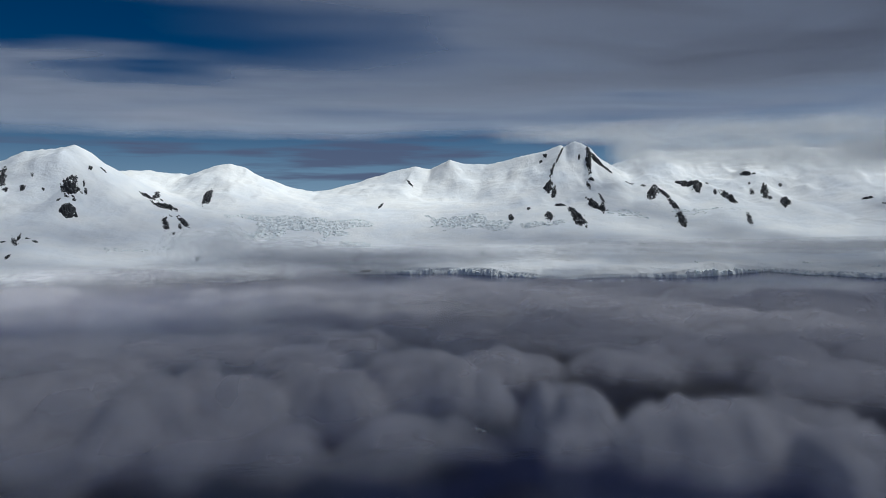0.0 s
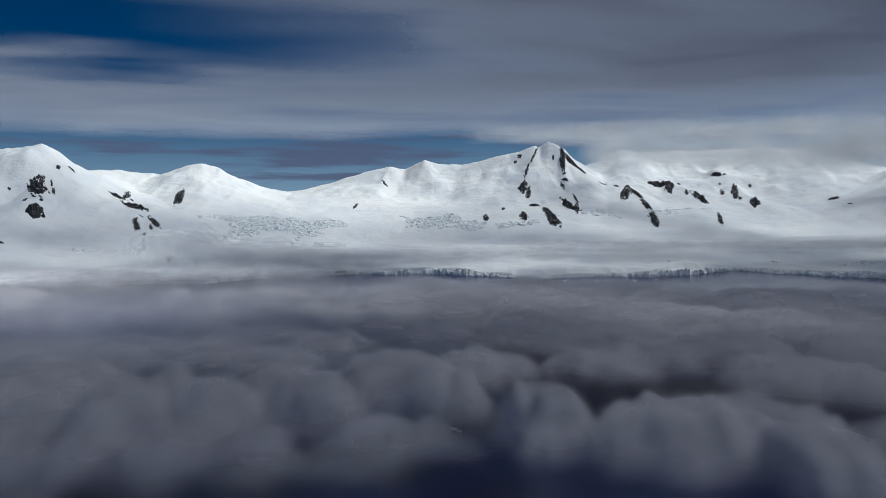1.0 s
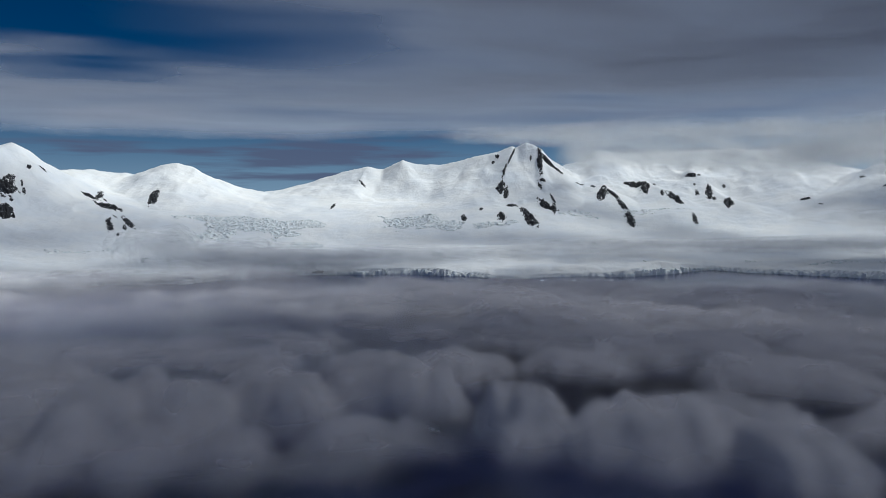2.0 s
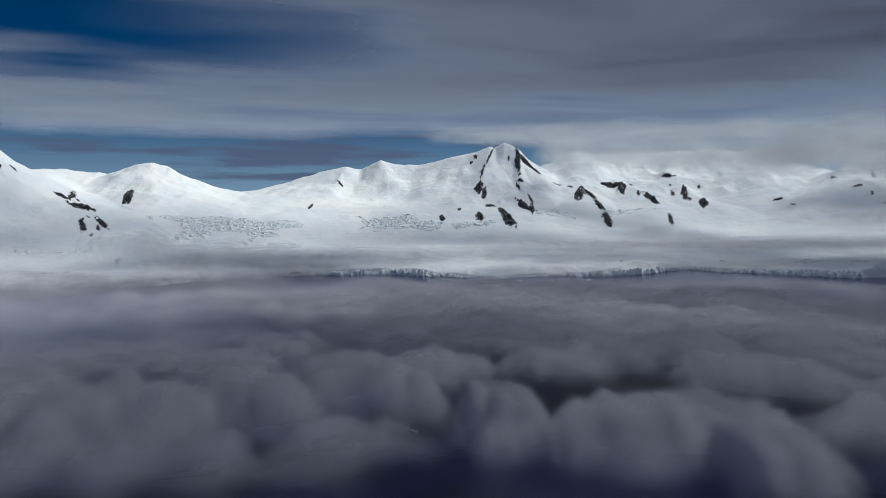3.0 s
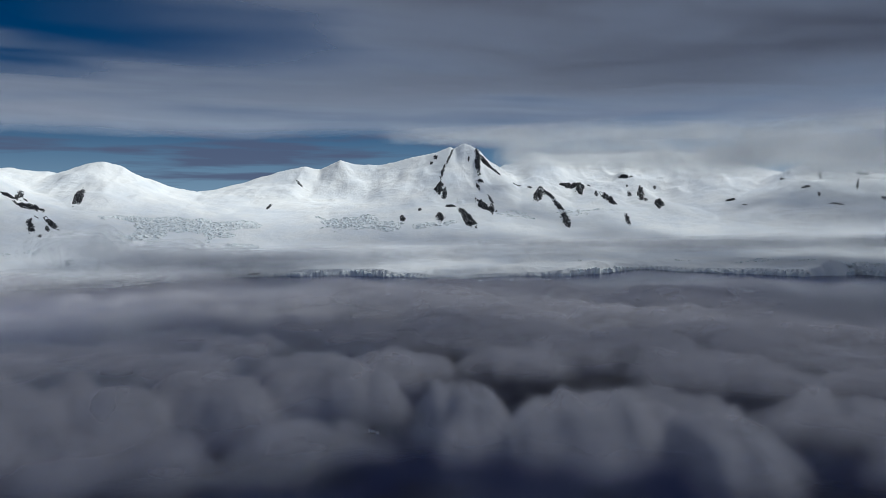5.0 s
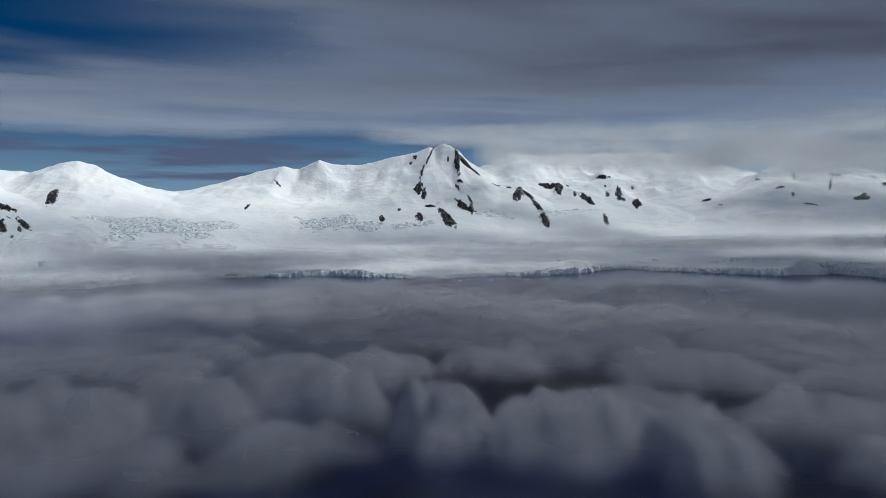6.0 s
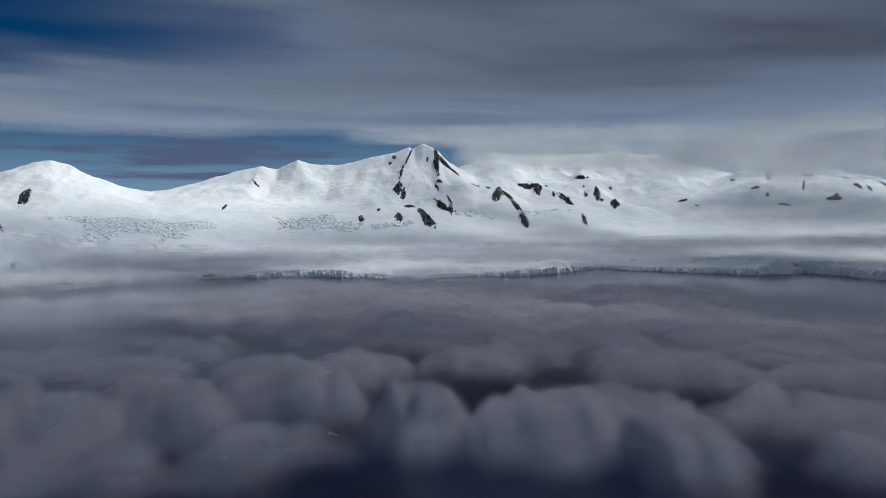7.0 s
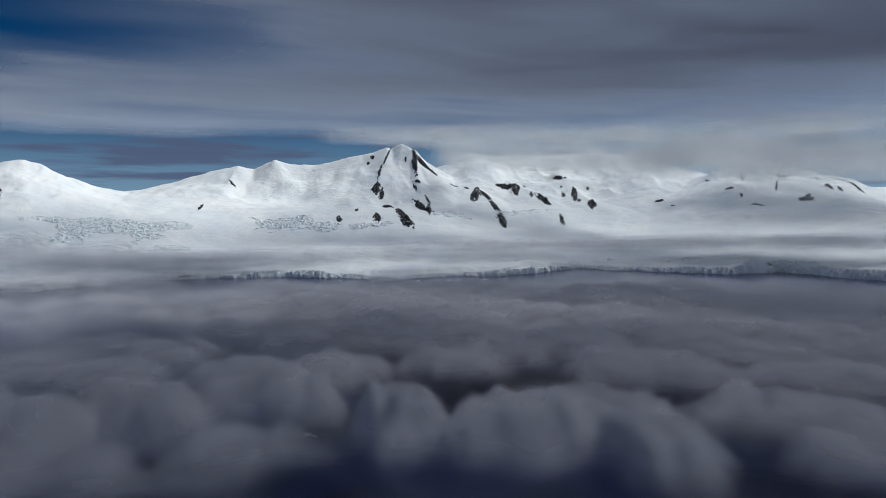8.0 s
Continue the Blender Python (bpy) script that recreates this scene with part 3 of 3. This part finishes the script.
# ---- icefalls: broken seracs where the glacier drops ----
def icefall(label, first, last, near, far_, many, big, seed):
    rng = np.random.default_rng(seed)
    fall = new("icefall", None)
    mb, mr = radians((first + last) / 2), (near + far_) / 2
    x0, y0 = mr * math.sin(mb), mr * math.cos(mb)
    z0 = float(lie(np.array([x0]), np.array([y0]))[0][0])
    fall.location = (x0, y0, z0)
    tagged(fall, label, "icefall", "icefalls")
    b = rng.uniform(first, last, many)
    r = rng.uniform(near, far_, many)
    x, y = r * np.sin(np.radians(b)), r * np.cos(np.radians(b))
    patchy = rough(x / 120, y / 120, 3, seed) + 0.45 - 1.5 * np.maximum(np.abs((b - first) / (last - first) - 0.5) * 2, np.abs((r - near) / (far_ - near) - 0.5) * 2) ** 3
    ok = patchy > 0
    x, y, b = x[ok], y[ok], b[ok]
    z = lie(x, y)[0]
    size = 4 + 11 * rng.random(len(x)) ** 2.2 * (0.6 + 0.5 * np.clip(patchy[ok], 0, 1))
    order = np.argsort(-size)
    verts, tris, count = [], [], 0
    for rank, k in enumerate(order):
        place = pose(x[k] - x0, y[k] - y0, z[k] - z0 - size[k] * 0.15, rng.normal(0, 9), rng.normal(0, 9), -b[k] + rng.normal(0, 45)) @ Matrix.Diagonal((size[k] * rng.uniform(0.9, 2.6), size[k] * 0.95, size[k] * rng.uniform(0.3, 0.6), 1))
        which = rng.integers(10)
        if rank < big:
            piece = new("serac", BLOCK_MESHES[which])
            piece.parent, piece.matrix_basis = fall, place
        else:
            v, t = BLOCKS[which]
            m = np.array(place)
            verts.append(v @ m[:3, :3].T + m[:3, 3])
            tris.append(t + count)
            count += len(v)
    if verts:
        rubble = new("serac_rubble", mesh_of("serac_rubble", np.vstack(verts), np.vstack(tris), ICE, False))
        rubble.parent = fall
        tagged(rubble, kind="stuff")


icefall("wide blue-white icefall of broken seracs between snow slopes", -18.5, -5.5, 2700, 3260, 7000, 180, 21)
icefall("small crevassed icefall below the snow ridge", -2.0, 6.4, 2880, 3260, 4000, 100, 22)
icefall("cracked ice under the rock buttress", 5.8, 11.0, 2930, 3040, 500, 40, 23)
icefall("faint crevasses on the snow slope below the rock spur", 12.5, 17.0, 3080, 3260, 140, 40, 27)
icefall("thin bright ledge of broken ice on the massif", 17.5, 25.5, 3230, 3340, 260, 40, 28)
icefall("thin line of crevasses on the western slope", -26.5, -21.0, 2640, 2720, 160, 40, 24)
icefall("jumbled crevassed ice behind the glacier front", 18.5, 24.5, 2290, 2430, 320, 60, 25)
icefall("crevassed snow behind the eastern ice front", 27.0, 47.0, 2420, 2560, 900, 60, 26)


# ---- drifting ice ----
def ice_floe(x, y, half, seed):
    rng = np.random.default_rng(seed)
    n = 11
    a = np.linspace(0, 2 * np.pi, n + 1)[:-1]
    edge = half * (1 + 0.3 * rng.standard_normal(n).clip(-1.2, 1.2))
    rings = [np.column_stack([edge * s * np.cos(a), 1.6 * edge * s * np.sin(a), np.full(n, h) + rng.normal(0, half * 0.04, n)]) for s, h in ((0.9, -0.6), (1.0, 0.25), (0.8, half * 0.22), (0.4, half * 0.32), (0.02, half * 0.36))]
    ob = new("ice_floe", mesh_of("ice_floe", np.vstack(rings), grid_faces(5, n, True), ICE, False))
    ob.location = (x, y, 0)
    tagged(ob, "small white ice floe drifting on dark water", "ice floe", "drifting ice")


for k, row in enumerate(FLOES):
    ice_floe(*row, 500 + k)

# ---- the sea of low cloud ----
def with_lobes(bank, shape, seed):
    """The puffs of a bank, each with smaller billows budding from its crown and shoulders."""
    rng = np.random.default_rng(seed)
    out = []
    for px, py, radius, top in bank:
        out.append((px, py, radius, top))
        for _ in range(4):
            turn, off = rng.uniform(0, 2 * np.pi), rng.uniform(0.35, 0.9)
            drop = shape * radius * (1 - math.sqrt(1 - off * off))
            out.append((px + off * radius * math.cos(turn), py + off * radius * math.sin(turn), radius * rng.uniform(0.26, 0.46), top - drop + rng.uniform(0.5, 4.5)))
    return out


BANKS = [(with_lobes(bank, shape, 60 + k), shape) for k, (bank, shape) in enumerate(((PUFFS_NEAR, 0.85), (PUFFS_FRONT, 0.65), (PUFFS_MID, 0.4), (PUFFS_EAST, 0.5), (PUFFS_FAR, 0.4)))]


def deck(x, y):
    """Top of the low cloud over (x, y), and how thick it is, 0 to 1."""
    wx = x + 8 * rough(x / 60, y / 60, 2, 71) + 2 * rough(x / 19, y / 19, 2, 73)
    wy = y + 8 * rough(x / 60, y / 60, 2, 77) + 2 * rough(x / 19, y / 19, 2, 79)
    far = np.hypot(x, y)
    bearing = np.degrees(np.arctan2(x, y))
    rise = np.zeros_like(x)
    for bank, shape in BANKS:
        for px, py, radius, top in bank:
            d = np.hypot(wx - px, wy - py) / radius
            dome = top - 18 - radius * shape * np.where(d < 0.8, 1 - np.sqrt(np.clip(1 - d * d, 0, 1)), 0.4 + 1.5 * (d - 0.8))
            rise = rise + np.maximum(dome, 0) ** 18
    rise = rise ** (1 / 18)
    wild = 42 * np.clip(0.15 + 0.9 * rough(x / 210, y / 210, 3, 81), 0, 1) ** 0.7
    rise = np.maximum(rise, wild * np.where(np.abs(bearing - 7) < 42, np.interp(far, (200, 660, 780, 1150), (0.3, 0.3, 0.8, 1.0)), 1.0))
    fine = np.clip((1000 - far) / 450, 0, 1)
    billow = (0.3 + 0.7 * fine) * np.sqrt(grain(wx / 30, wy / 30, 91) ** 2 + 0.03) * 9 + fine * np.sqrt(grain(wx / 13, wy / 13, 93) ** 2 + 0.05) * 3.5 - 8
    rise = np.maximum(rise + billow * np.clip(rise / 30, 0, 1), 0)
    open_water = np.interp(bearing, (-40, -14, -6, 10, 60), (2800, 2700, 2000, 1980, 1980))
    fade = np.clip((open_water - far) / 600, 0, 1)
    # far mist, thickened to stand also for pale reflections on the water
    haze = np.interp(far, (300, 520, 620, 750, 1000, 1300, 1700), (0.0, 0.01, 0.03, 0.05, 0.16, 0.36, 0.5))
    lowest = np.interp(far, (330, 400, 480, 620, 800, 950, 1200), (26, 23, 21, 24, 18, 12, 6))
    body = np.clip((rise - lowest) / np.interp(far, (480, 620, 900), (38, 22, 30)), 0, 1)
    # far to the left the cloud is thinned to stand for shade on it
    return 18 + rise * np.sqrt(fade) + 3 * rough(x / 120, y / 120, 2, 97), np.clip(body * body * (3 - 2 * body) + haze, 0, 1) * fade * (1 - 0.82 * np.clip((-bearing - 4) / 10, 0, 1) * np.clip((far - 850) / 250, 0, 1))


bearings = radians(1) * np.concatenate([np.arange(-37, 51, 0.33), np.arange(51, 323, 4.0)])
ranges = [30.0]
while ranges[-1] < 2150:
    ranges.append(ranges[-1] * (1.06 if ranges[-1] < 230 else 1.008 if ranges[-1] < 760 else 1.014))
rr, aa = np.meshgrid(np.array(ranges), bearings, indexing="ij")
cx, cy = rr * np.sin(aa), rr * np.cos(aa)
cz, thick = deck(cx, cy)
calm = cz.copy()
for _ in range(10):
    calm = (2 * calm + np.roll(calm, 1, 1) + np.roll(calm, -1, 1) + np.vstack([calm[:1], calm[:-1]]) + np.vstack([calm[1:], calm[-1:]])) / 6
out_ = grid_normals(cx, cy, calm)
faces = grid_faces(*cx.shape, True)
low = new("cloud_sea", None)
tagged(low, "low billowing grey sea of cloud over dark water", "cloud", kind="stuff")
for k, off in enumerate((-10, -7.6, -5.6, -4, -2.6, -1.4, -0.3, 0.8, 2.0, 3.4, 5.2)):
    p = np.stack([cx, cy, cz], -1) + out_ * off
    ob = new("cloud_body" if k == 0 else "cloud_fringe", mesh_of("cloud_layer", p.reshape(-1, 3), faces, CLOUD_EDGE if k else CLOUD_CORE, True, thick.ravel() * (1 if off < 1 else 0.65 if off < 3 else 0.32 if off < 5 else 0.12)))
    ob.parent = low


# ---- banks of mist ----
def mist_bank(name, label, x, y, z, wide, deep, tall, seed, fill=1.0, cloth=None, layers=12, turn=None):
    """A soft bank of mist: nested uneven shells, thicker towards the heart. It lies across the line from the origin unless turned."""
    bank = new(name, None)
    bank.matrix_world = pose(x, y, z, 0, 0, -math.degrees(math.atan2(x, y)) if turn is None else turn)
    tagged(bank, label, "mist", "banks of mist")
    v, u = np.meshgrid(np.linspace(-np.pi / 2, np.pi / 2, 17), np.linspace(0, 2 * np.pi, 49)[:-1], indexing="ij")
    dx, dy, dz = np.cos(v) * np.cos(u), np.cos(v) * np.sin(u), np.sin(v)
    for k in range(layers):
        s = ((k + 1) / layers) ** 0.8
        swell = s * (1 + 0.22 * grain(dx * 2.5 + seed, dy * 2.5 + dz * 1.5, seed) + 0.16 * grain(dx * 6 + k * 0.7, dy * 6 + dz * 4, seed + k))
        pts = np.stack([dx * wide * swell, dy * deep * swell, dz * tall * swell], -1)
        part = new("mist_shell", mesh_of("mist_shell", pts.reshape(-1, 3), grid_faces(17, 48, True), cloth or MIST, True, np.full(dx.size, fill * (1.25 - s))))
        part.parent = bank


for row in MIST_LOW:
    mist_bank("mist_bank", "flat grey mist lying over the glacier foot", *row)
for row in MIST_HIGH + MIST_SUMMITS:
    mist_bank("cloud_cap", "bright soft cloud clinging to the snowy summits", *row, CAP)

# ---- the high cloud ceiling ----
hx, hy = np.meshgrid(np.arange(-4700, 4701, 34.0), np.arange(-2600, 4850, 34.0))
far = np.hypot(hx, hy)
bearing = np.degrees(np.arctan2(hx, hy))
bend_x, bend_y = 160 * rough(hx / 700, hy / 500, 3, 141), 110 * rough(hx / 600, hy / 420, 3, 147)
veil = 0.92 + 0.16 * rough((hx + bend_x) / 1000, (hy + bend_y) / 420, 4, 281) + 0.06 * rough((hx + bend_x) / 330, (hy + bend_y) / 110, 4, 47)
# overhead, out of view, an even veil added to dim the sun on the low cloud
veil = 0.84 + (veil - 0.84) * np.clip((far - 900) / 350, 0, 1)
veil = veil * np.interp(far, (1300, 1900, 2500, 3200), (1.0, 0.88, 0.70, 0.60))
veil = veil + 0.03 * np.clip((bearing - 4) / 8, 0, 1) * np.clip((2500 - far) / 500, 0, 1)
# thinner places, through which the sun reaches the glacier
for thin_x, thin_y, wide, deep_, much in ((683, 2240, 250, 75, 0.36), (-385, 2614, 380, 150, 0.2), (-664, 2335, 300, 100, 0.2), (-855, 2375, 330, 130, 0.15), (740, 2530, 260, 55, -0.22), (1000, 1860, 350, 200, -0.08), (-1000, 2620, 300, 110, -0.15)):
    veil = veil - much * np.exp(-((hx + bend_x / 2 - thin_x) / wide) ** 2 - ((hy + bend_y / 2 - thin_y) / deep_) ** 2)
veil = veil - 0.18 * np.exp(-((hy + 0.6 * bend_y - 2825) / 170) ** 2) * np.clip((hx + 650) / 300, 0, 1) * np.clip((1700 - hx) / 400, 0, 1) * (0.75 + 0.35 * rough(hx / 260, hy / 260, 2, 155))
swirl = 4 * rough(hx / 420, hy / 200, 4, 5)
for middle, half, from_, to, much in ((-30, 31, 1100, 2380, 1.0), (27, 11, 1100, 1560, 0.5)):
    veil = veil * (1 - much * np.exp(-((bearing + swirl - middle) / half) ** 4) * np.clip((to + 45 * swirl - far) / 650, 0, 1) * np.clip((far - from_) / 250, 0, 1))
outer = np.interp(bearing, (-60, 4, 13, 100), (3720, 3640, 4250, 4250)) + 170 * rough(bearing / 9, bearing * 0, 3, 117)
veil = veil * (1 - 0.06 * np.clip((bearing - 2) / 6, 0, 1) * np.clip((far - 2350) / 300, 0, 1))
veil = np.maximum(veil, 0.5 * np.clip((bearing - 9) / 5, 0, 1) * np.clip((far - 3100) / 300, 0, 1))
veil = veil * np.clip((outer - far) / 620, 0, 1) ** 0.8 * np.clip(0.35 + (hy + 1000) / 1500, 0.35, 1)
hz = 575 + 2 * rough(hx / 420, hy / 300, 3, 121)
faces = grid_faces(*hx.shape)
faces = faces[veil.ravel()[faces].max(1) > 0.01]
used, inverse = np.unique(faces, return_inverse=True)
roof = new("cloud_ceiling", mesh_of("cloud_ceiling", np.stack([hx, hy, hz], -1).reshape(-1, 3)[used], inverse.reshape(-1, 4), CEILING, True, np.clip(veil, 0, 0.94).ravel()[used]))
tagged(roof, "high grey veil of stratus cloud with blue gaps", "cloud", kind="structure")
